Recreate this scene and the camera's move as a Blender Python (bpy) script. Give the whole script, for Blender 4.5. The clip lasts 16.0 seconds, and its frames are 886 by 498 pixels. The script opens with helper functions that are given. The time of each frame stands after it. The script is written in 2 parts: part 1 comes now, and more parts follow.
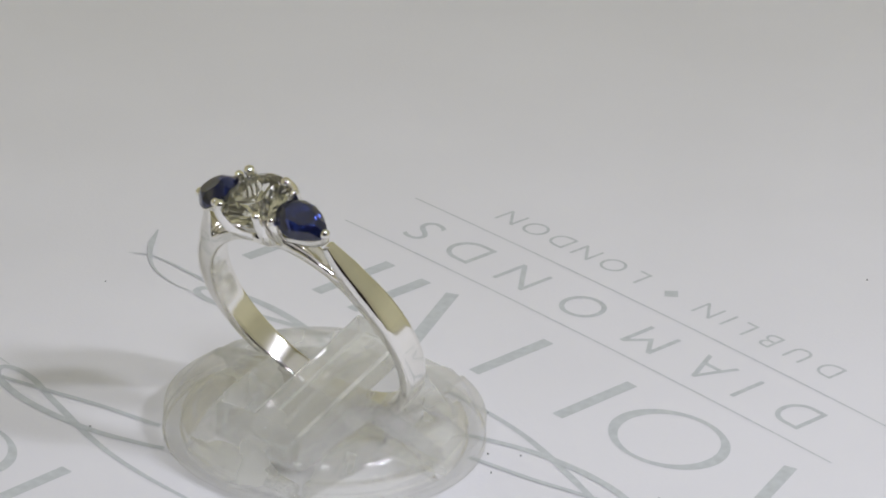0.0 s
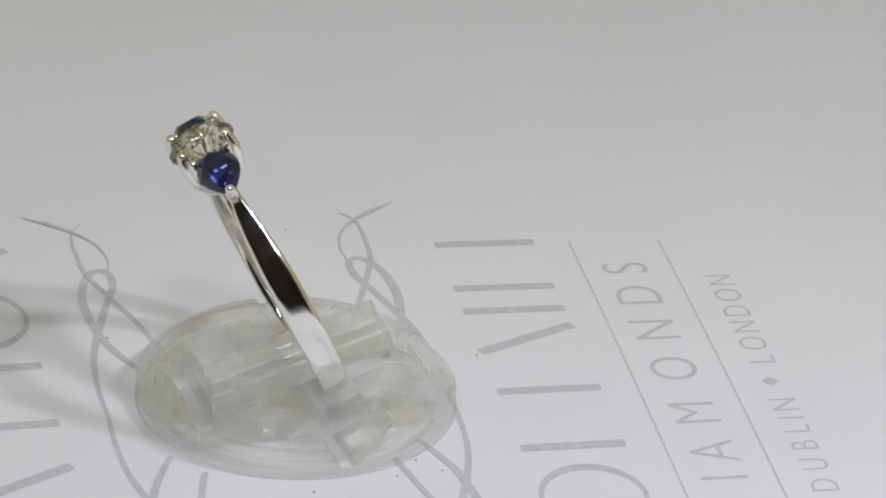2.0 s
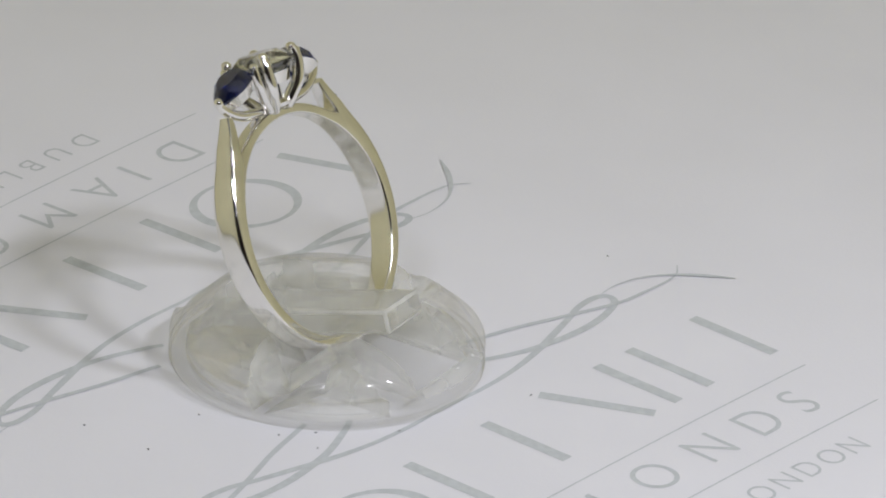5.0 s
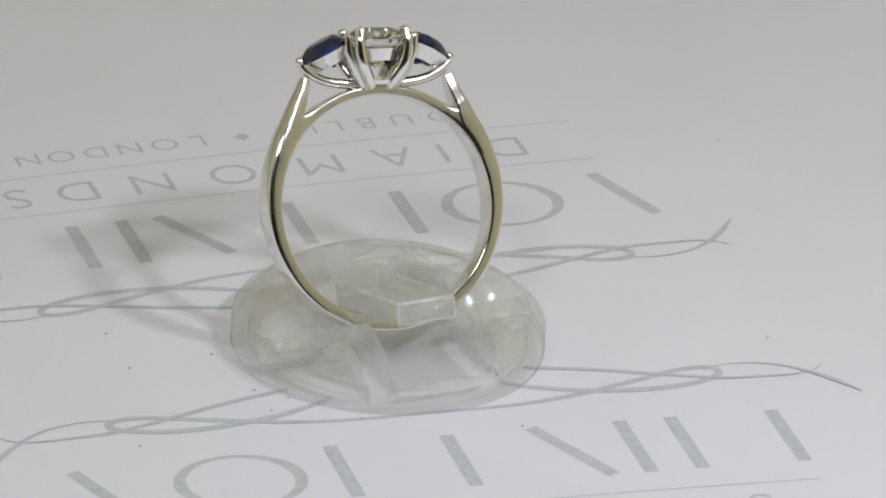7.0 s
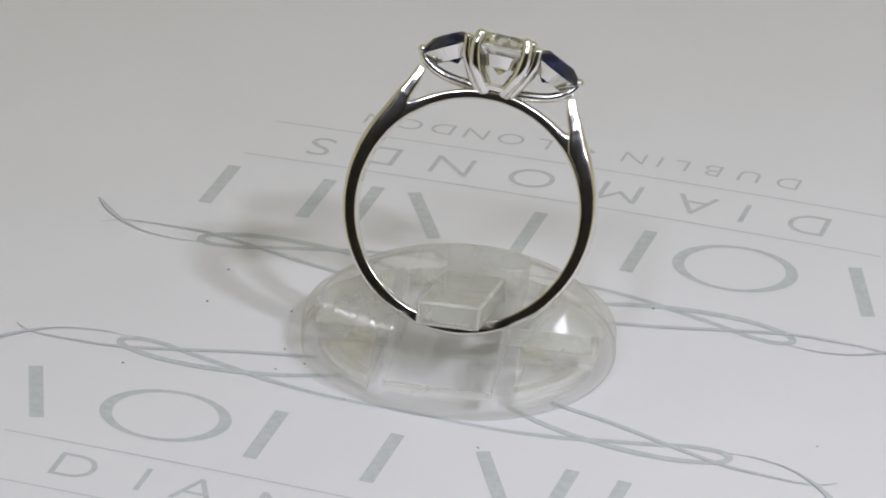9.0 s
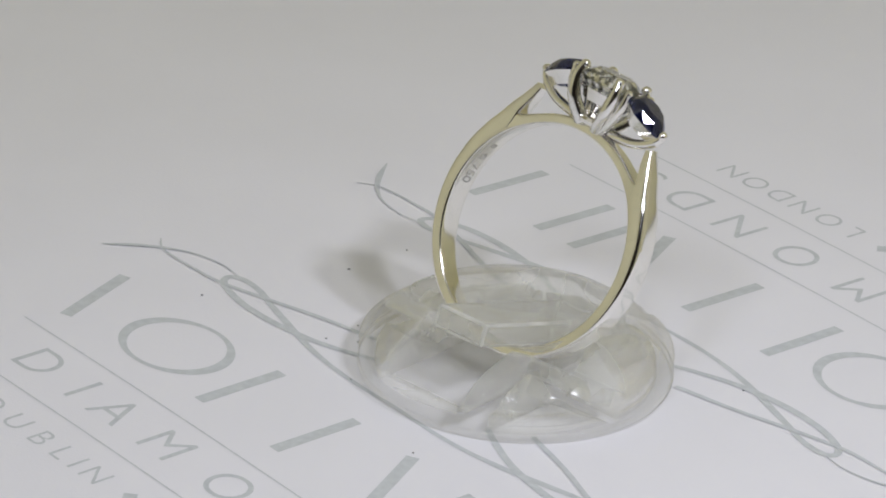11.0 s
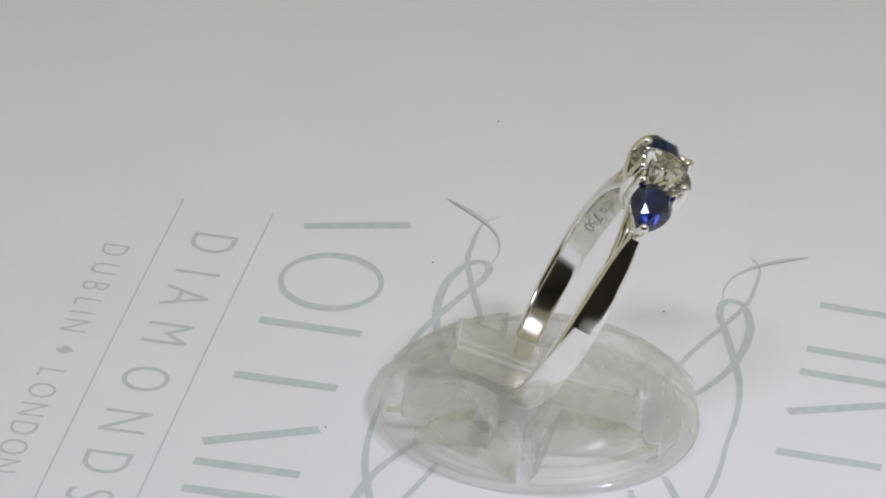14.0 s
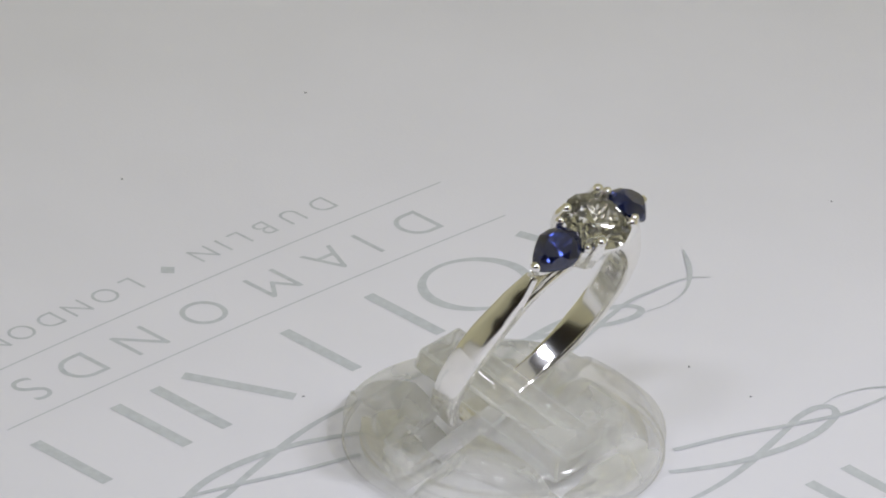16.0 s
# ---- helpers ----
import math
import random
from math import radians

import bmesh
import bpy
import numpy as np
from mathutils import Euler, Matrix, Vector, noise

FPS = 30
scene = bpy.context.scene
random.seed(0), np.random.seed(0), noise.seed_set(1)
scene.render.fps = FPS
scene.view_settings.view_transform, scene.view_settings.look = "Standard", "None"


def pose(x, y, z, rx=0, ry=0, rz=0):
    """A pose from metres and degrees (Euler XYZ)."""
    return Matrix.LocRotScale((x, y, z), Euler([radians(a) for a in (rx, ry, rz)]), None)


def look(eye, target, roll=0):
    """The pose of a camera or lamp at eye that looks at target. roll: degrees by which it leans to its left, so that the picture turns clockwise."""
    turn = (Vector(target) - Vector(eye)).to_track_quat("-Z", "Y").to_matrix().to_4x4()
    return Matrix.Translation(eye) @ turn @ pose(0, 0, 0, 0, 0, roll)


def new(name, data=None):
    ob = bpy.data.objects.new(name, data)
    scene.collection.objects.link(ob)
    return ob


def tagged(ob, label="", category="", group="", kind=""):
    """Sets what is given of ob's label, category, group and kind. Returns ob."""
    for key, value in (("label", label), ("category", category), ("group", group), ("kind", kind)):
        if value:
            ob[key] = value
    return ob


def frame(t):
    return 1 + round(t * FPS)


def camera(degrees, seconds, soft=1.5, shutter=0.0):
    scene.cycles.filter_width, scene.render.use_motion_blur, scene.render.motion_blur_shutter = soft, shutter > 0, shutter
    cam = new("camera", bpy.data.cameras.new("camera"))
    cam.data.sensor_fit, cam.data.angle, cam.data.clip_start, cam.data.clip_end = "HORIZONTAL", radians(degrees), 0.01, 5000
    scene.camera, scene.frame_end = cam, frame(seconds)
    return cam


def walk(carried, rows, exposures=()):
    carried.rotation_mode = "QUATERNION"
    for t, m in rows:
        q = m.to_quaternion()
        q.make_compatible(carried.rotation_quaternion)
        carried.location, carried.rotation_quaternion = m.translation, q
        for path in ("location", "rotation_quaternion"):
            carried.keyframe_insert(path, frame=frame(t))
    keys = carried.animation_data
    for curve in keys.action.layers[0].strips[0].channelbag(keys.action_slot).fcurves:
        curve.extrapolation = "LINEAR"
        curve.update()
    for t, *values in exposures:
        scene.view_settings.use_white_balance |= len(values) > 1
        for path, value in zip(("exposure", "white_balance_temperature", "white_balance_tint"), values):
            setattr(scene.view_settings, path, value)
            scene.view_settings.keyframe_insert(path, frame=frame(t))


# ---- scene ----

MM = 0.001

# ---- camera: still, a long lens half a metre from the turntable's axis ----
cam = camera(7.476, 16.0, soft=1.9)
EYE = Vector((0.0, -0.45748, 0.24383))
YAW, PITCH = 0.002750, 0.467522
GAZE = Vector((math.sin(YAW) * math.cos(PITCH), math.cos(YAW) * math.cos(PITCH), -math.sin(PITCH)))
CAM_POSE = look(EYE, EYE + 0.5 * GAZE, 3.294)
walk(cam, [(0.0, CAM_POSE), (16.0, CAM_POSE)], [(0.0, 0.0, 6240, 12), (16.0, 0.0, 6240, 12)])

# ---- turn of the turntable: seconds, degrees about the vertical axis ----
TURN = [(0.0, 0.0), (1.0, -16.55), (2.0, -33.03), (3.0, -49.54), (4.0, -66.25), (5.0, -83.04), (6.0, -99.93),
        (7.0, -116.81), (8.0, -133.75), (9.0, -150.60), (10.0, -167.36), (11.0, -184.05), (12.0, -200.88),
        (13.0, -217.72), (14.0, -234.54), (15.0, -251.44), (16.0, -268.28)]

# ---- light ----
world = bpy.data.worlds.new("world")
scene.world = world
world.use_nodes = True
world.node_tree.nodes["Background"].inputs[0].default_value = (0.9, 0.95, 1.0, 1)
world.node_tree.nodes["Background"].inputs[1].default_value = 0.05


def area_lamp(name, eye, target, width, depth, watts, colour):
    data = bpy.data.lights.new(name, "AREA")
    data.shape, data.size, data.size_y, data.energy, data.color = "RECTANGLE", width, depth, watts, colour
    ob = new(name, data)
    ob.matrix_world = look(eye, target)
    return ob


for side in (1, -1):
    key = area_lamp("key_lamp", (0.126 + 0.018 * side, -0.092 + 0.024 * side, 0.200), (0, 0, 0.0), 0.022, 0.022, 0.160, (0.92, 0.915, 1.0))
    key.data.shape = "DISK"
# fill pair added in front for the falloff; discs keep its highlights round
for side in (1, -1):
    front = area_lamp("front_fill", (-0.05 + 0.045 * side, -0.21 - 0.01 * side, 0.30), (0, 0, 0), 0.05, 0.05, 0.168, (0.895, 0.90, 1.0))
    front.data.shape = "DISK"
# weak overhead fill, added for bounce off the booth walls
area_lamp("overhead_fill", (0.0, -0.05, 0.56), (0, -0.05, 0), 0.4, 0.35, 0.115, (0.86, 0.88, 1.0))


# ---- materials ----
def material(name, colour, rough=0.5, metal=0.0, vary=0.08, size=300.0, bump=0.0, bump_size=4000.0, **more):
    m = bpy.data.materials.new(name)
    m.use_nodes = True
    t = m.node_tree
    b = t.nodes["Principled BSDF"]
    b.inputs["Metallic"].default_value = metal
    pos = t.nodes.new("ShaderNodeTexCoord")
    big = t.nodes.new("ShaderNodeTexNoise")
    big.inputs["Scale"].default_value, big.inputs["Detail"].default_value = size, 5
    t.links.new(pos.outputs["Object"], big.inputs["Vector"])
    ramp = t.nodes.new("ShaderNodeValToRGB")
    ramp.color_ramp.elements[0].position, ramp.color_ramp.elements[1].position = 0.3, 0.7
    ramp.color_ramp.elements[0].color = (*[c * (1 - vary) for c in colour], 1)
    ramp.color_ramp.elements[1].color = (*[min(1, c * (1 + vary * 0.5)) for c in colour], 1)
    t.links.new(big.outputs["Fac"], ramp.inputs["Fac"])
    t.links.new(ramp.outputs["Color"], b.inputs["Base Color"])
    span = t.nodes.new("ShaderNodeMapRange")
    span.inputs["To Min"].default_value, span.inputs["To Max"].default_value = rough * 0.8, min(1, rough * 1.2)
    t.links.new(big.outputs["Fac"], span.inputs["Value"])
    t.links.new(span.outputs["Result"], b.inputs["Roughness"])
    if bump:
        fine = t.nodes.new("ShaderNodeTexNoise")
        fine.inputs["Scale"].default_value, fine.inputs["Detail"].default_value = bump_size, 6
        t.links.new(pos.outputs["Object"], fine.inputs["Vector"])
        relief = t.nodes.new("ShaderNodeBump")
        relief.inputs["Strength"].default_value, relief.inputs["Distance"].default_value = bump, 0.0001
        t.links.new(fine.outputs["Fac"], relief.inputs["Height"])
        t.links.new(relief.outputs["Normal"], b.inputs["Normal"])
    for key, value in more.items():
        b.inputs[key.replace("_", " ")].default_value = value
    return m


def clear_plastic(name, straight, rough, haze, shine=0.05, wave_size=450, relief_strength=0.15):
    """Moulded plastic: part of the light goes straight through, part is bent, some is scattered; its gloss follows the angle of view."""
    m = bpy.data.materials.new(name)
    m.use_nodes = True
    t = m.node_tree
    t.nodes.remove(t.nodes["Principled BSDF"])
    out = t.nodes["Material Output"]
    pos = t.nodes.new("ShaderNodeTexCoord")
    wave = t.nodes.new("ShaderNodeTexNoise")
    wave.inputs["Scale"].default_value, wave.inputs["Detail"].default_value = wave_size, 4
    relief = t.nodes.new("ShaderNodeBump")
    relief.inputs["Strength"].default_value, relief.inputs["Distance"].default_value = relief_strength, 0.0003
    t.links.new(pos.outputs["Object"], wave.inputs["Vector"])
    t.links.new(wave.outputs["Fac"], relief.inputs["Height"])
    clear = t.nodes.new("ShaderNodeBsdfTransparent")
    clear.inputs[0].default_value = (0.998, 0.998, 0.982, 1)
    bent = t.nodes.new("ShaderNodeBsdfGlass")
    bent.inputs["Color"].default_value, bent.inputs["Roughness"].default_value, bent.inputs["IOR"].default_value = (1.0, 0.999, 0.985, 1), rough, 1.47
    milk = t.nodes.new("ShaderNodeBsdfDiffuse")
    milk.inputs["Color"].default_value = (0.96, 0.965, 0.90, 1)
    glow = t.nodes.new("ShaderNodeBsdfTranslucent")
    glow.inputs["Color"].default_value = (0.98, 0.98, 0.95, 1)
    gloss = t.nodes.new("ShaderNodeBsdfGlossy")
    gloss.inputs["Roughness"].default_value = 0.05
    rim = t.nodes.new("ShaderNodeFresnel")
    rim.inputs["IOR"].default_value = 1.45
    body, cloud, hazy, whole = (t.nodes.new("ShaderNodeMixShader") for _ in range(4))
    body.inputs[0].default_value, cloud.inputs[0].default_value = straight, 0.35
    span = t.nodes.new("ShaderNodeMapRange")
    span.inputs["From Min"].default_value, span.inputs["From Max"].default_value = 0.35, 0.65
    span.inputs["To Min"].default_value, span.inputs["To Max"].default_value = haze * 0.75, haze * 1.25
    t.links.new(wave.outputs["Fac"], span.inputs["Value"])
    t.links.new(span.outputs["Result"], hazy.inputs[0])
    for node in (bent, gloss):
        t.links.new(relief.outputs["Normal"], node.inputs["Normal"])
    t.links.new(bent.outputs[0], body.inputs[1])
    t.links.new(clear.outputs[0], body.inputs[2])
    t.links.new(milk.outputs[0], cloud.inputs[1])
    t.links.new(glow.outputs[0], cloud.inputs[2])
    t.links.new(body.outputs[0], hazy.inputs[1])
    t.links.new(cloud.outputs[0], hazy.inputs[2])
    share = t.nodes.new("ShaderNodeMath")
    share.operation, share.inputs[1].default_value, share.inputs[2].default_value, share.use_clamp = "MULTIPLY_ADD", 0.38, shine, True
    t.links.new(rim.outputs["Fac"], share.inputs[0])
    t.links.new(share.outputs[0], whole.inputs[0])
    t.links.new(hazy.outputs[0], whole.inputs[1])
    t.links.new(gloss.outputs[0], whole.inputs[2])
    t.links.new(whole.outputs[0], out.inputs["Surface"])
    return m


PAPER = material("white_paper", (0.80, 0.80, 0.81), 0.55, vary=0.02, size=60, bump=0.12, bump_size=3500)
INK = material("grey_green_ink", (0.575, 0.605, 0.598), 0.6, vary=0.10, size=1500)
GOLD = material("white_gold", (0.90, 0.885, 0.84), 0.12, 1.0, vary=0.03, size=700, bump=0.02, bump_size=1200)
DIAMOND = material("diamond", (1.0, 1.0, 0.94), 0.0, vary=0.0, Transmission_Weight=0.985, IOR=1.9)
SAPPHIRE = material("sapphire", (0.028, 0.045, 0.20), 0.01, vary=0.25, size=900, Transmission_Weight=0.9, IOR=1.77)
PLASTIC = clear_plastic("clear_plastic", 0.87, 0.01, 0.06, 0.01, 260, 0.14)
PLASTIC_CUT = clear_plastic("scuffed_plastic", 0.76, 0.02, 0.24, 0.015, 240, 0.12)
PLASTIC_TONGUE = clear_plastic("frosted_plastic_tongue", 0.82, 0.02, 0.22, 0.01, 240, 0.08)
# edge highlights put into the colour: extra white scatter makes bevels bright lines
PLASTIC_EDGE = clear_plastic("edge_highlight_plastic", 0.74, 0.02, 0.55, 0.05, 260, 0.05)
# cream and dark of the added surroundings, seen only as reflections
CREAM = material("cream_surround", (0.92, 0.88, 0.60), 0.8, vary=0.08, size=8)
DARK = material("dark_surround", (0.095, 0.074, 0.055), 0.8, vary=0.2, size=8)
WHITE = material("white_lacquer", (0.78, 0.78, 0.78), 0.4, vary=0.03, size=20)
STAMP = material("engraved_metal", (0.60, 0.59, 0.57), 0.4, 1.0, vary=0.1, size=900)
DUST = material("dust", (0.22, 0.22, 0.21), 0.9, vary=0.3, size=3000)


# ---- mesh helpers (lengths in millimetres) ----
def mesh_from(name, bm, mat, smooth=False):
    me = bpy.data.meshes.new(name)
    if name != "body":
        bmesh.ops.recalc_face_normals(bm, faces=bm.faces)
    bm.to_mesh(me)
    bm.free()
    me.transform(Matrix.Scale(MM, 4))
    for m in mat if isinstance(mat, tuple) else (mat,):
        me.materials.append(m)
    if smooth:
        me.polygons.foreach_set("use_smooth", [True] * len(me.polygons))
        me.set_sharp_from_angle(angle=radians(50))
    return me


def part(name, bm, mat, parent, label="", smooth=False):
    ob = new(name, mesh_from(name, bm, mat, smooth))
    ob.parent = parent
    return tagged(ob, label)


def add_box(bm, lo, hi, m=Matrix.Identity(4), bevel=0.0):
    made = bmesh.ops.create_cube(bm, size=1.0)["verts"]
    size = [b - a for a, b in zip(lo, hi)]
    mid = [(a + b) / 2 for a, b in zip(lo, hi)]
    bmesh.ops.transform(bm, matrix=m @ Matrix.Translation(mid) @ Matrix.Diagonal((*size, 1)), verts=made)
    if bevel:
        edges = {e for v in made for e in v.link_edges}
        bmesh.ops.bevel(bm, geom=list(edges), offset=bevel, segments=3, profile=0.5, affect="EDGES")


def add_lathe(bm, profile, steps=96):
    """Turns (radius, height) pairs about z; the ends close on the axis."""
    rings = []
    for r, z in profile:
        if r < 1e-6:
            rings.append([bm.verts.new((0, 0, z))])
        else:
            rings.append([bm.verts.new((r * math.cos(2 * math.pi * i / steps), r * math.sin(2 * math.pi * i / steps), z)) for i in range(steps)])
    for a, b in zip(rings, rings[1:]):
        for i in range(steps):
            j = (i + 1) % steps
            corners = [a[i % len(a)], a[j % len(a)], b[j % len(b)], b[i % len(b)]]
            corners = list(dict.fromkeys(corners))
            if len(corners) > 2:
                bm.faces.new(corners)


def spline(points, steps=8):
    """A smooth line through the points."""
    pts = [Vector(p) for p in points]
    ext = [2 * pts[0] - pts[1], *pts, 2 * pts[-1] - pts[-2]]
    out = []
    for a, b, c, d in zip(ext, ext[1:], ext[2:], ext[3:]):
        for k in range(steps):
            t = k / steps
            out.append(0.5 * ((2 * b) + (c - a) * t + (2 * a - 5 * b + 4 * c - d) * t * t + (3 * b - a - 3 * c + d) * t ** 3))
    out.append(pts[-1])
    return out


def add_wire(bm, points, radii, steps=8, sides=10, flat=1.0):
    """A round wire along a smooth line, its radius running through radii, with rounded ends."""
    line = spline(points, steps)
    n = len(line)
    along = np.interp(np.linspace(0, 1, n), np.linspace(0, 1, len(radii)), radii)
    side = None
    rings = []
    for i, p in enumerate(line):
        way = (line[min(i + 1, n - 1)] - line[max(i - 1, 0)]).normalized()
        if side is None:
            side = way.orthogonal().normalized()
        side = (side - way * side.dot(way)).normalized()
        up = way.cross(side)
        rings.append([bm.verts.new(p + float(along[i]) * (side * math.cos(a) + up * flat * math.sin(a))) for a in [2 * math.pi * k / sides for k in range(sides)]])
    for a, b in zip(rings, rings[1:]):
        for k in range(sides):
            bm.faces.new((a[k], a[(k + 1) % sides], b[(k + 1) % sides], b[k]))
    bm.faces.new(rings[0][::-1])
    bm.faces.new(rings[-1])


def add_ball(bm, centre, radius, squash=1.0):
    made = bmesh.ops.create_uvsphere(bm, u_segments=14, v_segments=10, radius=radius)["verts"]
    bmesh.ops.transform(bm, matrix=Matrix.Translation(centre) @ Matrix.Diagonal((1, 1, squash, 1)), verts=made)


def add_hull(bm, points):
    made = [bm.verts.new(p) for p in points]
    bmesh.ops.convex_hull(bm, input=made)
    bmesh.ops.dissolve_limit(bm, angle_limit=radians(0.5), verts=bm.verts, edges=bm.edges)


# ---- frames of reference ----
SHEET_AT, SHEET_TURN = (-6.936, -6.720), 134.960
SHEET = Matrix.Translation((SHEET_AT[0] * MM, SHEET_AT[1] * MM, 0)) @ pose(0, 0, 0, 0, 0, SHEET_TURN)


def rise(x, y):
    """Height of the gently bowed sheet at a place on it, in millimetres."""
    c, s = math.cos(radians(SHEET_TURN)), math.sin(radians(SHEET_TURN))
    a, b = SHEET_AT[0] + c * x - s * y, SHEET_AT[1] + s * x + c * y
    z = 0.01336 * a + 0.00317 * b - 9.83e-5 * a * a + 1.398e-4 * a * b - 6.656e-4 * b * b
    return z if z > -1.2 else -1.2 - 5.0 * (1 - math.exp((z + 1.2) / 5.0))


def on_sheet(x, y, z, rx=0, ry=0, rz=0):
    return SHEET @ pose(x * MM, y * MM, z * MM, rx, ry, rz)


# ---- unseen booth added for reflections: white table, cream walls, dark behind the camera ----
def slab(name, lo, hi, mat, label):
    bm = bmesh.new()
    add_box(bm, [c * 1000 for c in lo], [c * 1000 for c in hi], bevel=3.0)
    return tagged(new(name, mesh_from(name, bm, mat)), label, "wall", kind="structure")


slab("table", (-0.34, -0.72, -0.06), (0.34, 0.36, -0.022), WHITE, "white lacquered table top under the turntable")
slab("surround_east", (0.28, -0.30, -0.02), (0.32, 0.30, 0.58), CREAM, "unseen cream wall added for the ring's reflections")
slab("surround_west", (-0.32, -0.30, -0.02), (-0.28, 0.30, 0.58), CREAM, "unseen cream wall added for the ring's reflections")
# dark panels added on the camera's side so the band reflects black
slab("dark_surround_southeast", (0.28, -0.66, -0.02), (0.32, -0.30, 0.58), DARK, "unseen dark panel beside the camera, added to darken reflections")
slab("dark_surround_southwest", (-0.32, -0.66, -0.02), (-0.28, -0.30, 0.58), DARK, "unseen dark panel beside the camera, added to darken reflections")
slab("surround_north", (-0.28, 0.30, -0.02), (0.28, 0.34, 0.58), CREAM, "unseen cream wall added for the ring's reflections")
slab("dark_surround_south", (-0.28, -0.70, -0.02), (0.28, -0.66, 0.58), DARK, "unseen dark panel behind the camera, added to darken reflections")
slab("surround_top", (-0.34, -0.24, 0.585), (0.34, 0.36, 0.62), CREAM, "unseen cream ceiling added for the ring's reflections")
# added dark piece overhead, so the shoulders reflect dark too
slab("dark_surround_top", (-0.34, -0.72, 0.585), (0.34, -0.24, 0.62), DARK, "unseen dark panel over the camera, added to darken reflections")


# ---- turntable and printed sheet ----
def make_turntable():
    base = tagged(new("turntable"), "round white motorised turntable under a paper sheet", "turntable")
    bm = bmesh.new()
    add_lathe(bm, [(0, -10.5), (149, -10.5), (150, -9.9), (150, -7.3), (149.4, -6.5), (0, -6.5)], 128)
    part("platter", bm, WHITE, base, "smooth white disc")
    bm = bmesh.new()
    add_lathe(bm, [(0, -22), (98, -22), (100, -21), (100, -11.5), (98, -10.5), (0, -10.5)], 96)
    part("foot", bm, WHITE, base)
    return base


def ribbon(bm, points, widths, z):
    line = spline([(x, y, z) for x, y in points], 10)
    n = len(line)
    w = np.interp(np.linspace(0, 1, n), np.linspace(0, 1, len(widths)), widths)
    rows = []
    for i, p in enumerate(line):
        way = (line[min(i + 1, n - 1)] - line[max(i - 1, 0)]).normalized()
        side = Vector((-way.y, way.x, 0)) * float(w[i]) * 0.39
        lift = Vector((0, 0, 0.02 * i / n))
        rows.append([bm.verts.new(p + side + lift), bm.verts.new(p - side + lift)])
    for a, b in zip(rows, rows[1:]):
        bm.faces.new((a[0], b[0], b[1], a[1]))


def plain_bar(a, b, width):
    bm = bmesh.new()
    a, b = Vector((*a, 0.02)), Vector((*b, 0.02))
    side = Vector((-(b - a).y, (b - a).x, 0)).normalized() * width / 2
    rows = [(bm.verts.new(a.lerp(b, i / 24) + side), bm.verts.new(a.lerp(b, i / 24) - side)) for i in range(25)]
    for p, q in zip(rows, rows[1:]):
        bm.faces.new((p[0], p[1], q[1], q[0]))
    return bm


def text_mesh(letters, height, z, squeeze=1.0):
    """Letters of the built-in font, each centred at its own place along the line; gives a bmesh in millimetres."""
    bm = bmesh.new()
    for char, x, y in letters:
        curve = bpy.data.curves.new("letter", "FONT")
        curve.body, curve.align_x, curve.size, curve.offset = char, "CENTER", height / 0.70, -0.012 * height
        ob = new("letter", curve)
        me = bpy.data.meshes.new_from_object(ob.evaluated_get(bpy.context.evaluated_depsgraph_get()))
        xs = [v.co.x for v in me.vertices]
        me.transform(Matrix.Translation((x, y, z)) @ Matrix.Diagonal((squeeze, 1, 1, 1)) @ Matrix.Translation((-(min(xs) + max(xs)) / 2, 0, 0)))
        bm.from_mesh(me)
        bpy.data.objects.remove(ob)
        bpy.data.curves.remove(curve)
        bpy.data.meshes.remove(me)
    return bm


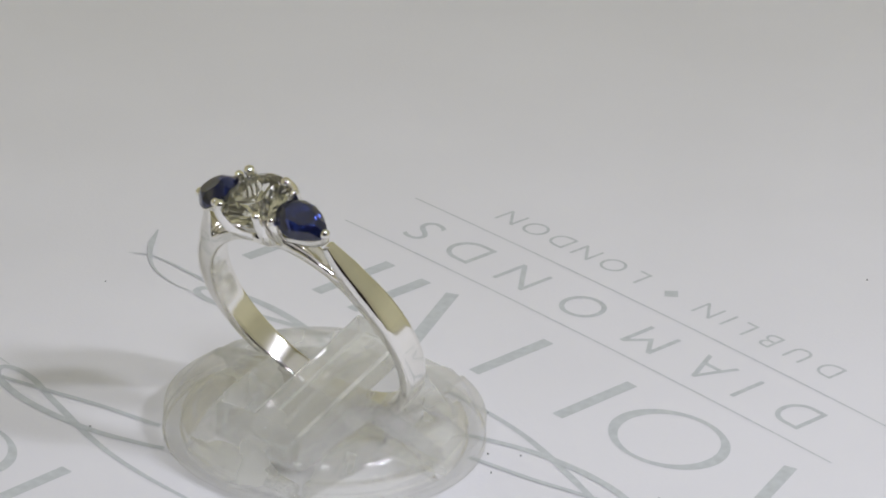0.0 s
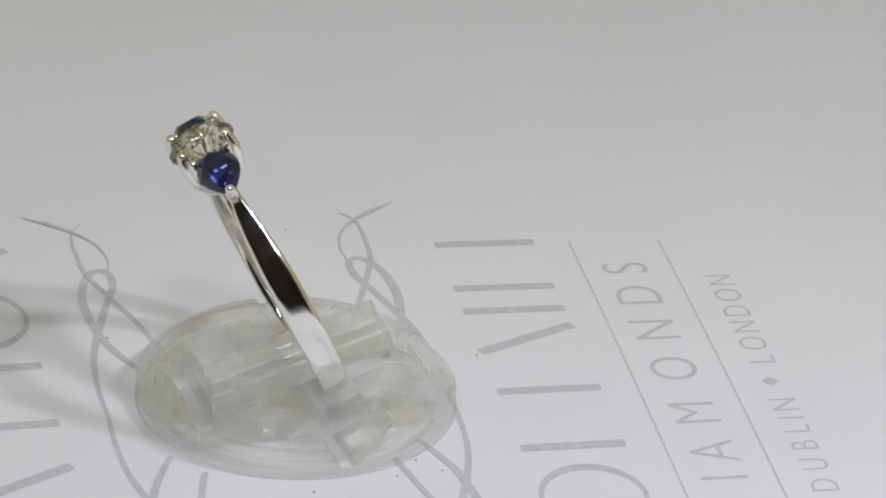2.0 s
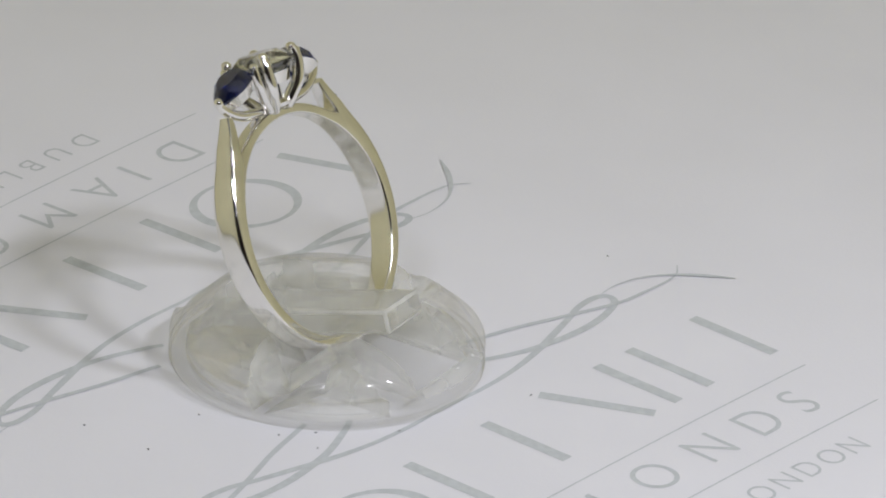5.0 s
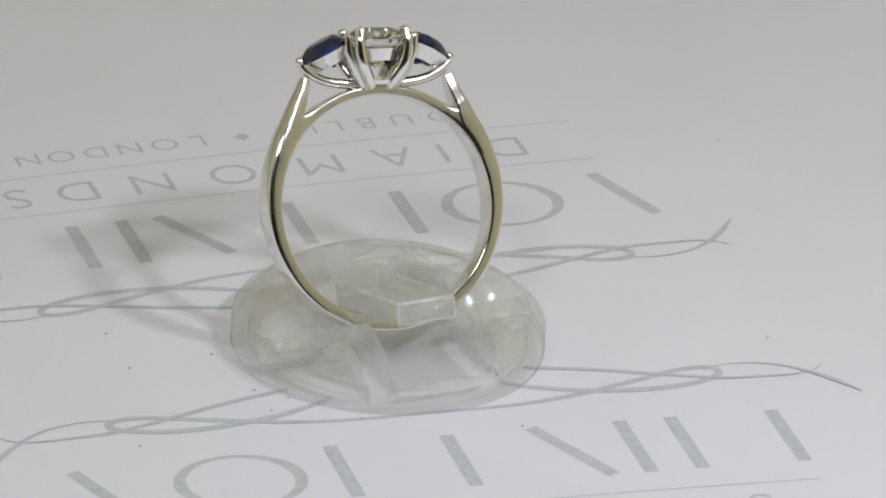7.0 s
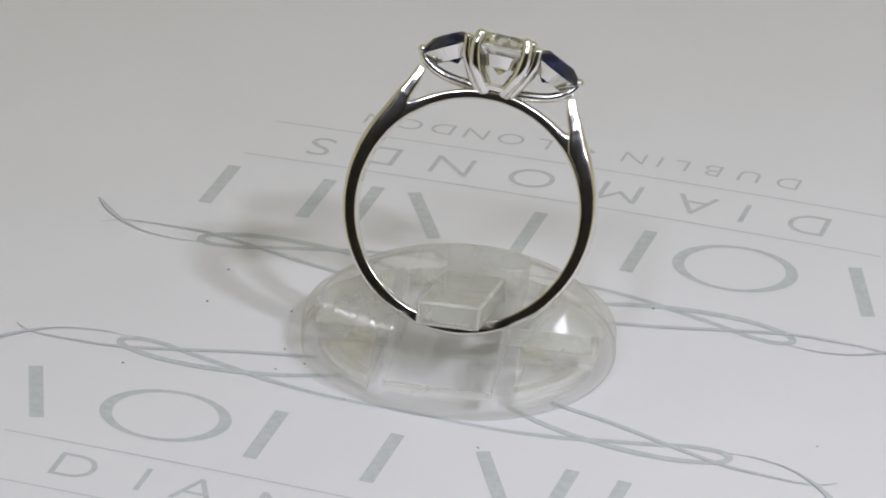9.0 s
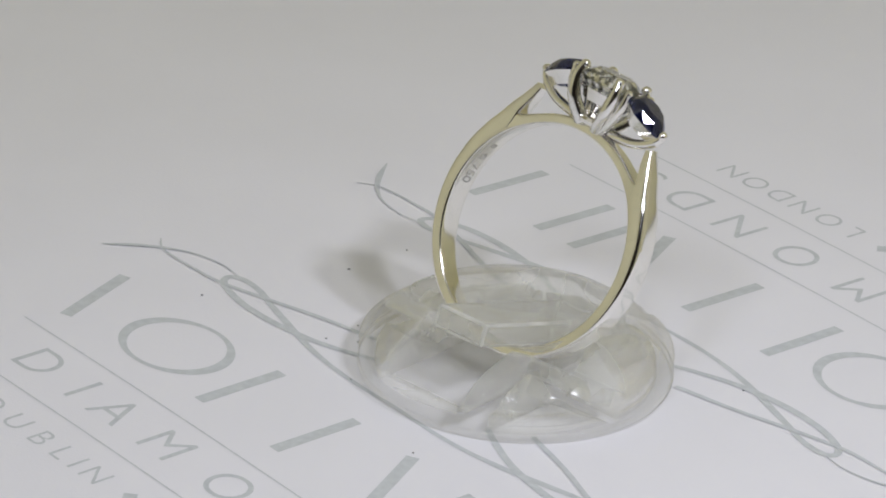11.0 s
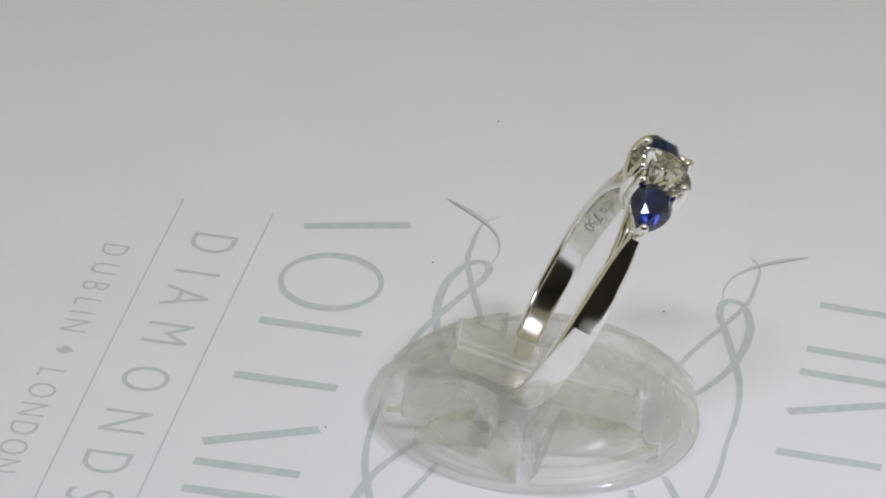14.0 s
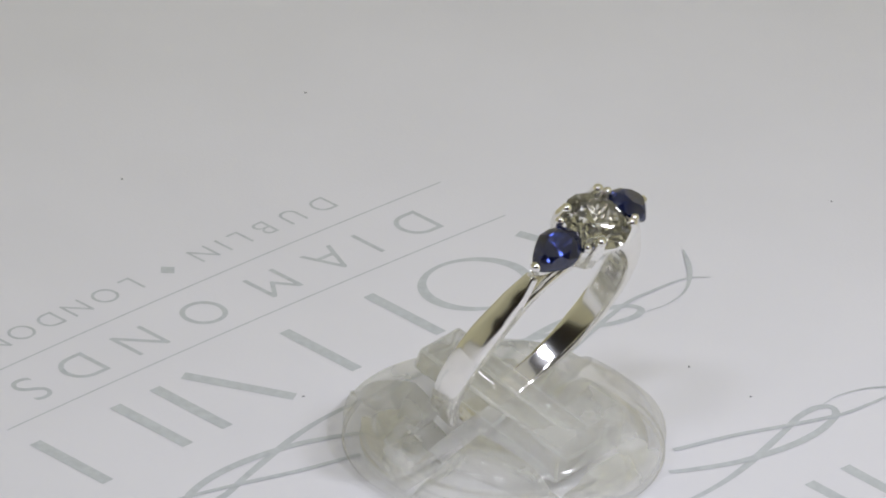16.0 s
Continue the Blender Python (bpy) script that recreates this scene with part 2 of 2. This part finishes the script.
def print_block(sheet, m):
    """One printed block, its lines reading along x with their feet towards -y, laid on the sheet at m."""

    def put(name, bm, label=""):
        bmesh.ops.transform(bm, matrix=m, verts=bm.verts)
        for v in bm.verts:
            v.co.z += rise(v.co.x, v.co.y)
        part(name, bm, INK, sheet, label)

    top, foot = -15.9, -24.0
    for a, b, w in (((-28.9, top), (-25.9, foot), 1.1), ((-9.0, top), (-9.0, foot), 1.1), ((0.2, top), (0.2, foot), 1.1),
                    ((6.9, top), (11.0, foot), 1.1), ((14.0, top), (14.0, foot), 1.1), ((18.1, top), (18.1, foot), 1.1), ((26.3, top), (26.3, foot), 1.1)):
        put("printed_bar", plain_bar(a, b, w), "plain grey-green printed bar")
    bm = bmesh.new()
    rows = []
    for i in range(64):
        a = 2 * math.pi * i / 64
        rows.append((bm.verts.new((-17.0 + 5.1 * math.cos(a), -19.95 + 4.15 * math.sin(a), 0.02)),
                     bm.verts.new((-17.0 + 4.1 * math.cos(a), -19.95 + 3.75 * math.sin(a), 0.02))))
    for i in range(64):
        a, b = rows[i], rows[(i + 1) % 64]
        bm.faces.new((a[0], b[0], b[1], a[1]))
    put("printed_oval", bm, "plain grey-green printed oval outline")
    put("printed_rule", plain_bar((-27.4, -26.85), (26.5, -26.85), 0.14), "thin grey printed rule")
    put("printed_rule", plain_bar((-27.5, -34.3), (26.0, -34.2), 0.14), "thin grey printed rule")
    word = [("D", -20.5), ("I", -15.2), ("A", -11.0), ("M", -4.7), ("O", 2.8), ("N", 9.6), ("D", 15.9), ("S", 20.9)]
    put("printed_word", text_mesh([(c, x, -32.15) for c, x in word], 3.75, 0.02), "grey printed word DIAMONDS in wide capitals")
    word = [("D", -17.1), ("U", -13.8), ("B", -10.7), ("L", -8.0), ("I", -6.2), ("N", -4.0)]
    put("printed_word", text_mesh([(c, x, -38.6) for c, x in word], 2.2, 0.02), "small grey printed word DUBLIN")
    word = [("L", 3.8), ("O", 6.6), ("N", 9.6), ("D", 12.5), ("O", 15.4), ("N", 18.2)]
    put("printed_word", text_mesh([(c, x, -38.6) for c, x in word], 2.2, 0.02), "small grey printed word LONDON")
    bm = bmesh.new()
    bm.faces.new([bm.verts.new(p) for p in ((0.75, -37.4, 0.02), (0, -36.65, 0.02), (-0.75, -37.4, 0.02), (0, -38.15, 0.02))])
    put("printed_dot", bm, "small grey printed diamond-shaped dot")
    for s in (1, -1):
        bm = bmesh.new()
        ribbon(bm, [(s * x, y) for x, y in ((0, -12.1), (4.3, -12.2), (8.3, -11.95), (11.9, -11.3), (15.5, -10.3), (18.9, -9.3), (21.0, -8.6), (23.2, -8.4),
                                            (24.35, -9.0), (23.6, -10.15), (20.4, -11.1), (16.5, -11.2), (12.0, -10.5), (8.2, -9.1), (6.6, -8.3))],
               [0.45, 0.55, 0.6, 0.75, 0.8, 0.7, 0.75, 0.8, 0.8, 0.8, 0.85, 0.9, 0.8, 0.7, 0.6], 0.022)
        put("flourish", bm, "looped grey printed flourish")
        bm = bmesh.new()
        ribbon(bm, [(s * x, y) for x, y in ((9.4, -6.2), (10.3, -6.45), (14.7, -7.5), (19.4, -9.0), (24.1, -10.3), (27.2, -10.5), (29.9, -10.5), (31.6, -10.2), (32.9, -9.3))],
               [0.6, 0.6, 0.6, 0.6, 0.5, 0.4, 0.3, 0.2, 0.12], 0.045)
        put("flourish", bm, "thin grey printed flourish tail")
        bm = bmesh.new()
        ribbon(bm, [(s * x, y) for x, y in ((24.2, -8.4), (26.3, -8.2), (28.9, -8.7), (31.0, -9.9), (32.9, -11.7), (34.6, -13.9))], [0.1, 0.14, 0.2, 0.3, 0.5, 0.65, 0.15], 0.07)
        put("flourish", bm, "faint grey printed flourish tip")


def make_sheet():
    bm = bmesh.new()
    n, half = 72, 100.0
    for z in (0.0, -0.3):
        rows = [[bm.verts.new((x, y, rise(x, y) + z)) for y in np.linspace(-half, half, n + 1)] for x in np.linspace(-half, half, n + 1)]
        for a, b in zip(rows, rows[1:]):
            for k in range(n):
                bm.faces.new((a[k], b[k], b[k + 1], a[k + 1]) if z == 0 else (a[k + 1], b[k + 1], b[k], a[k]))
    bmesh.ops.bridge_loops(bm, edges=[e for e in bm.edges if e.is_boundary])
    sheet = tagged(new("paper_sheet", mesh_from("paper_sheet", bm, PAPER, True)), "white paper sheet with grey printed lines and flourishes", "paper")
    print_block(sheet, Matrix.Identity(4))
    print_block(sheet, Matrix.Translation((-0.2, 2.13, 0)) @ Matrix.Rotation(radians(180.57), 4, "Z"))
    return sheet


# ---- clear holder ----
HOLDER_SKINS = (PLASTIC, PLASTIC_CUT, PLASTIC_EDGE)


def combined(base, other, how):
    """The solid that is left of two bmeshes by union, difference or intersection."""
    obs = []
    for bm in (base, other):
        me = bpy.data.meshes.new("solid")
        for m in HOLDER_SKINS:
            me.materials.append(m)
        bm.to_mesh(me)
        bm.free()
        obs.append(new("solid", me))
    mod = obs[0].modifiers.new("cut", "BOOLEAN")
    mod.operation, mod.object, mod.solver = how, obs[1], "EXACT"
    deps = bpy.context.evaluated_depsgraph_get()
    me = bpy.data.meshes.new_from_object(obs[0].evaluated_get(deps))
    out = bmesh.new()
    out.from_mesh(me)
    for ob in obs:
        data = ob.data
        bpy.data.objects.remove(ob)
        bpy.data.meshes.remove(data)
    bpy.data.meshes.remove(me)
    return out


def box_solid(lo, hi, m=Matrix.Identity(4), bevel=0.0):
    bm = bmesh.new()
    add_box(bm, lo, hi, m, bevel)
    bmesh.ops.recalc_face_normals(bm, faces=bm.faces)
    for f in bm.faces:
        f.material_index = 1
    return bm


def dome(radius, wall, height, low=0.0):
    bm = bmesh.new()
    profile = [(0, low), (radius - 0.25, low), (radius - 0.07, 0.08), (radius, 0.26), (radius, 0.50), (radius - 0.14, 0.60), (radius - 0.16, 0.68), (radius - 0.06, 0.80), (radius - 0.04, wall - 0.3), (radius - 0.08, wall - 0.1),
               (radius - 0.25, wall), (radius - 0.75, wall + 0.04), (radius - 0.88, wall + 0.14)]
    for k in range(1, 19):
        a = math.pi / 2 * k / 18
        profile.append(((radius - 0.92) * math.cos(a), wall + 0.14 + height * math.sin(a) ** 1.12))
    profile[-1] = (0, profile[-1][1])
    add_lathe(bm, profile, 96)
    bmesh.ops.recalc_face_normals(bm, faces=bm.faces)
    return bm


RING_CENTRE, RING_LEAN, RING_ROLL, RING_YAW = (-0.144, 1.846, 10.68), 27.05, 5.69, 7.46
HOLDER_AT = (0.2, -0.2)


def make_holder():
    base = tagged(new("ring_holder"), "clear moulded plastic domed ring holder with sprung clip", "ring holder")
    ring_here = (Matrix.Translation((RING_CENTRE[0] - HOLDER_AT[0], RING_CENTRE[1] - HOLDER_AT[1], RING_CENTRE[2]))
                 @ pose(0, 0, 0, 0, 0, RING_YAW) @ pose(0, 0, 0, -RING_LEAN, 0, 0))
    along = pose(0, 0, 0, 0, 0, RING_YAW)
    body = dome(12.25, 2.35, 3.4, 0.0)
    # a square groove lying along and across the leaning band, and a slot under it for the band itself
    body = combined(body, box_solid((-16, -24, -8.4), (16, 1.6, 22), ring_here), "DIFFERENCE")
    body = combined(body, box_solid((-10.7, -1.35, -9.85), (10.7, 1.5, 6), ring_here, 0.15), "DIFFERENCE")
    # channel for the clip, open in front, and the sloping facet at the clip's root
    body = combined(body, box_solid((-4.2, -10.4, 1.3), (4.2, 8.0, 12), along, 0.3), "DIFFERENCE")
    body = combined(body, box_solid((-4.2, -14, 1.85), (4.2, 2.0, 12), along), "DIFFERENCE")
    body = combined(body, box_solid((-3.9, 0, -3.0), (3.9, 8, 9.0), along @ pose(0, 11.6, 1.6, 38, 0, 0), 0.3), "DIFFERENCE")
    # hollow from below, with walls left along the groove, the slot and the channel
    hollow = dome(10.9, 1.5, 2.9, -1.0)
    for cut in (box_solid((-16, -24, -9.6), (16, 2.8, 22), ring_here), box_solid((-12, -2.5, -11.0), (12, 2.7, 6), ring_here),
                box_solid((-5.6, -15, -5), (5.6, 9.4, 12), along), box_solid((-5.0, -1.3, -6.0), (5.0, 8, 9.0), along @ pose(0, 11.6, 1.6, 38, 0, 0))):
        hollow = combined(hollow, cut, "DIFFERENCE")
    body = combined(body, hollow, "DIFFERENCE")
    tongue_at = along @ pose(0.0, -2.1, 3.62, -17.5, 0, 0)
    body = combined(body, box_solid((-2.5, -5.2, -0.05), (2.5, 9.65, 1.95), tongue_at), "DIFFERENCE")
    # the channel's floor is polished
    for f in body.faces:
        if f.normal.z > 0.95 and f.calc_center_median().z < 1.5:
            f.material_index = 0
    bmesh.ops.remove_doubles(body, verts=body.verts, dist=0.01)
    bmesh.ops.dissolve_limit(body, angle_limit=radians(1.0), verts=body.verts, edges=body.edges, delimit={"MATERIAL"})
    sharp = [e for e in body.edges if len(e.link_faces) == 2 and e.calc_face_angle(0) > radians(35)]
    bmesh.ops.bevel(body, geom=sharp, offset=0.16, segments=2, profile=0.5, affect="EDGES", clamp_overlap=True, material=2)
    # the foot is pressed flat on the paper, with no air between
    bmesh.ops.delete(body, geom=[f for f in body.faces if max(v.co.z for v in f.verts) < 0.02], context="FACES")
    part("body", body, HOLDER_SKINS, base, "clear dome with cut channel and slot", True)
    clip = bmesh.new()
    add_box(clip, (-2.45, -5.2, 0.0), (2.45, 9.6, 1.9), tongue_at)
    for f in clip.faces:
        f.material_index = 1
    bmesh.ops.bevel(clip, geom=list(clip.edges), offset=0.22, segments=3, profile=0.5, affect="EDGES", material=2)
    part("clip", clip, (PLASTIC, PLASTIC_TONGUE, PLASTIC_EDGE), base, "slanting clear plastic tongue", True)
    return base


# ---- the ring ----
def make_ring():
    ring = tagged(new("ring"), "polished white gold ring with round diamond between two blue sapphires", "ring")
    # shank: a loop of changing width, its outer face domed
    bm = bmesh.new()
    rows = []
    steps, sides = 240, 40
    for i in range(steps):
        a = 2 * math.pi * i / steps
        f = min(a, 2 * math.pi - a) / math.pi * 180
        width = float(np.interp(f, [0, 28, 36, 43, 48, 56, 66, 80, 95, 120, 150, 180], [1.4, 1.45, 1.55, 1.78, 1.94, 2.14, 2.3, 2.38, 2.34, 2.2, 1.9, 1.75])) / 2
        thick = float(np.interp(f, [0, 28, 36, 39, 41.5, 44, 48, 53, 60, 66, 76, 88, 100, 120, 180], [0.8, 0.82, 0.9, 1.0, 1.25, 1.7, 1.86, 1.73, 1.55, 1.45, 1.33, 1.22, 1.13, 1.05, 1.0]))
        row = []
        for k in range(sides):
            b = 2 * math.pi * (k + 0.5) / sides
            # flat inside, gently domed outside with soft shoulders
            outer = math.sin(b) > 0
            y = math.copysign(abs(math.cos(b)) ** (0.42 if outer else 0.22), math.cos(b)) * width
            r = (0.5 + 0.5 * math.copysign(abs(math.sin(b)) ** (0.5 if outer else 0.30), math.sin(b))) * thick
            row.append(bm.verts.new(((8.65 + r) * math.sin(a), y, (8.65 + r) * math.cos(a))))
        rows.append(row)
    for i in range(steps):
        a, b = rows[i], rows[(i + 1) % steps]
        for k in range(sides):
            bm.faces.new((a[k], a[(k + 1) % sides], b[(k + 1) % sides], b[k]))
    shank = part("shank", bm, GOLD, ring, "polished white gold band", True)
    # shoulders rise from the band to the outer tips of the sapphires
    for s in (1, -1):
        bm = bmesh.new()
        stations = [(72, 10.06), (64, 10.15), (56, 10.32), (50, 10.48), (46, 10.67), (42, 10.92), (36, 11.38), (31.5, 11.95)]
        line = spline([(r * math.sin(radians(f)) * s, 0, r * math.cos(radians(f))) for f, r in stations], 8)
        n = len(line)
        rows = []
        for i, p in enumerate(line):
            way = (line[min(i + 1, n - 1)] - line[max(i - 1, 0)]).normalized()
            out = Vector((way.z * s, 0, -way.x * s))
            t = i / (n - 1) * 7
            w = float(np.interp(t, range(8), [1.16, 1.15, 1.08, 1.0, 0.94, 0.86, 0.67, 0.46]))
            d = float(np.interp(t, range(8), [0.62, 0.68, 0.76, 0.84, 0.74, 0.58, 0.45, 0.34]))
            p = p - out * d
            row = []
            for k in range(28):
                b = 2 * math.pi * (k + 0.5) / 28
                outer = math.sin(b) > 0
                y = math.copysign(abs(math.cos(b)) ** (0.42 if outer else 0.22), math.cos(b)) * w
                r = math.copysign(abs(math.sin(b)) ** (0.5 if outer else 0.30), math.sin(b)) * d
                row.append(bm.verts.new(p + Vector((0, y, 0)) + out * r))
            rows.append(row)
        for a, b in zip(rows, rows[1:]):
            for k in range(28):
                bm.faces.new((a[k], a[(k + 1) % 28], b[(k + 1) % 28], b[k]))
        bm.faces.new(rows[0])
        bm.faces.new(rows[-1])
        part("shoulder", bm, GOLD, ring, "", True)
    # stones
    def brilliant(outline, table, crown, depth, culet):
        """A cut stone: outline gives its girdle as a function of the angle."""
        pts = []
        n = 16
        for i in range(n):
            a = 2 * math.pi * i / n
            g = outline(a)
            pts += [(g[0], g[1], 0.05), (g[0], g[1], -0.08)]
            if i % 2 == 0:
                pts.append((culet + (g[0] - culet) * 0.20, g[1] * 0.20, -depth * 0.80))
                h = outline(a + math.pi / 8)
                pts.append((culet + (h[0] - culet) * table, h[1] * table, crown))
                pts.append((culet + (g[0] - culet) * (table + 1) * 0.51, g[1] * (table + 1) * 0.51, crown * 0.62))
        pts.append((culet, 0, -depth))
        bm = bmesh.new()
        add_hull(bm, pts)
        return bm

    stone = brilliant(lambda a: (2.65 * math.cos(a), 2.65 * math.sin(a)), 0.56, 0.92, 2.2, 0.0)
    bmesh.ops.transform(stone, matrix=Matrix.Translation((0, 0, 12.9)) @ Matrix.Rotation(0.2, 4, "Z"), verts=stone.verts)
    part("diamond", stone, DIAMOND, ring, "round brilliant-cut colourless diamond")
    for s in (1, -1):
        def pear(a):
            x = math.cos(a)
            return (2.15 * x, 1.7 * math.sin(a) * (1 - 0.42 * max(0, x) ** 1.3) * (0.96 if x > 0 else 1.0))
        tilt = Matrix.Translation((4.3 * s, 0, 12.1)) @ Matrix.Rotation(radians(26 * s), 4, "Y") @ (Matrix.Rotation(math.pi, 4, "Z") if s < 0 else Matrix.Identity(4))
        stone = brilliant(pear, 0.58, 0.85, 1.5, -0.35)
        bmesh.ops.transform(stone, matrix=tilt, verts=stone.verts)
        part("sapphire", stone, SAPPHIRE, ring, "pear-cut deep blue sapphire")
        # seat under the sapphire
        bm = bmesh.new()
        rows = []
        for k in range(24):
            x, y = pear(2 * math.pi * k / 24)
            rows.append([bm.verts.new(tilt @ Vector((-0.2 + (x + 0.2) * f, y * f, z))) for f, z in ((1.0, -0.12), (0.62, -1.15), (0.48, -1.1), (0.86, -0.12))])
        for k in range(24):
            a, b = rows[k], rows[(k + 1) % 24]
            for m in range(4):
                bm.faces.new((a[m], a[(m + 1) % 4], b[(m + 1) % 4], b[m]))
        part("sapphire_seat", bm, GOLD, ring, "", True)
        # two inner claws and the pointed end claw, with the wire of the gallery
        for y in (1, -1):
            bm = bmesh.new()
            add_wire(bm, [(1.25 * s, 0.5 * y, 9.5), (2.0 * s, 0.95 * y, 10.5), (2.6 * s, 1.35 * y, 11.8), (2.75 * s, 1.5 * y, 13.0)], [0.5, 0.42, 0.37, 0.34])
            add_ball(bm, (2.77 * s, 1.46 * y, 13.08), 0.36, 0.9)
            part("claw", bm, GOLD, ring, "", True)
        bm = bmesh.new()
        add_wire(bm, [(0.3 * s, 0, 9.45), (2.2 * s, 0, 9.55), (4.2 * s, 0, 9.85), (5.6 * s, 0, 10.55), (6.25 * s, 0, 11.35)], [0.5, 0.42, 0.4, 0.4, 0.34])
        add_ball(bm, (6.22 * s, 0, 11.42), 0.4)
        part("end_claw", bm, GOLD, ring, "", True)
        for y in (1, -1):
            bm = bmesh.new()
            add_wire(bm, [(1.88 * s, 1.88 * y, 13.5), (1.98 * s, 1.98 * y, 12.5), (1.72 * s, 1.72 * y, 11.1), (1.15 * s, 1.05 * y, 10.0), (0.8 * s, 0.6 * y, 9.4)], [0.38, 0.46, 0.52, 0.55, 0.55])
            add_ball(bm, (1.83 * s, 1.83 * y, 13.55), 0.42, 0.9)
            part("claw", bm, GOLD, ring, "", True)
    bm = bmesh.new()
    add_lathe(bm, [(2.15, 12.15), (1.8, 11.25), (1.55, 11.3), (1.9, 12.2), (2.15, 12.15)], 32)
    part("diamond_seat", bm, GOLD, ring, "", True)
    # collar where the claws meet the arch of the band
    bm = bmesh.new()
    add_lathe(bm, [(0.9, 9.35), (1.35, 9.45), (1.5, 9.75), (1.35, 10.0), (1.05, 9.95), (0.9, 9.35)], 32)
    part("collar", bm, GOLD, ring, "", True)
    # two worn stamps, plain sunk shapes, beside the number
    for at, wide, high in ((-70, 0.5, 0.55), (-62, 0.4, 0.6)):
        bm = bmesh.new()
        for x0, x1, y0, y1 in ((-0.5, -0.3, -0.5, 0.5), (0.3, 0.5, -0.5, 0.5), (-0.3, 0.3, 0.28, 0.5), (-0.3, 0.3, -0.5, -0.32)):
            corners = []
            for x, y in ((x0, y0), (x1, y0), (x1, y1), (x0, y1)):
                a = radians(at) - x * wide / 8.6
                corners.append(bm.verts.new((8.635 * math.sin(a), y * high, 8.635 * math.cos(a))))
            bm.faces.new(corners)
        part("stamp", bm, STAMP, ring, "worn stamped mark")
    # assay number inside the band
    bm = text_mesh([("7", -0.6, -0.45), ("5", 0.0, -0.45), ("0", 0.6, -0.45)], 0.9, 0.0)
    for v in bm.verts:
        a = radians(-81) - v.co.x / 8.6
        v.co = Vector((8.61 * math.sin(a), v.co.y, 8.61 * math.cos(a)))
    part("engraved_number", bm, STAMP, ring, "small engraved number 750")
    return ring


def make_dust():
    """Single dark specks of dust and fibre on the sheet."""
    spots = [(-20.7, 6.1), (38.1, 30.8), (-13.7, 0.7), (-12.1, -5.9), (30.1, -4.4), (6.4, -15.5), (-5.3, -12.1), (-9.9, -7.7),
             (-11.7, -9.4), (-30.5, -53.1), (-51.3, -12.8), (-8.1, -51.4), (-20.4, -0.1), (12.5, 12.5), (-22.9, -12.9)]
    bm = bmesh.new()
    for x, y in spots:
        made = bmesh.ops.create_icosphere(bm, subdivisions=1, radius=1.0)["verts"]
        size = random.uniform(0.05, 0.09)
        bmesh.ops.transform(bm, matrix=Matrix.Translation((x, y, rise(x, y) + 0.03)) @ Matrix.Rotation(random.uniform(0, 3), 4, "Z") @ Matrix.Diagonal((size * random.uniform(1, 2.2), size, 0.06, 1)), verts=made)
    return tagged(new("dust_specks", mesh_from("dust_specks", bm, DUST)), "tiny dark dust specks scattered on the white paper", "dust", kind="stuff")


turntable = make_turntable()
dust_specks = make_dust()
paper_sheet = make_sheet()
ring_holder = make_holder()
ring = make_ring()


def motions():
    rest = {turntable: Matrix.Identity(4), paper_sheet: SHEET, dust_specks: SHEET, ring_holder: on_sheet(HOLDER_AT[0], HOLDER_AT[1], -0.10),
            ring: on_sheet(*RING_CENTRE) @ pose(0, 0, 0, 0, 0, RING_YAW) @ pose(0, 0, 0, -RING_LEAN, 0, 0) @ pose(0, 0, 0, 0, RING_ROLL, 0)}
    for thing, m in rest.items():
        walk(thing, [(t, pose(0, 0, 0, 0, 0, a) @ m) for t, a in TURN])


motions()
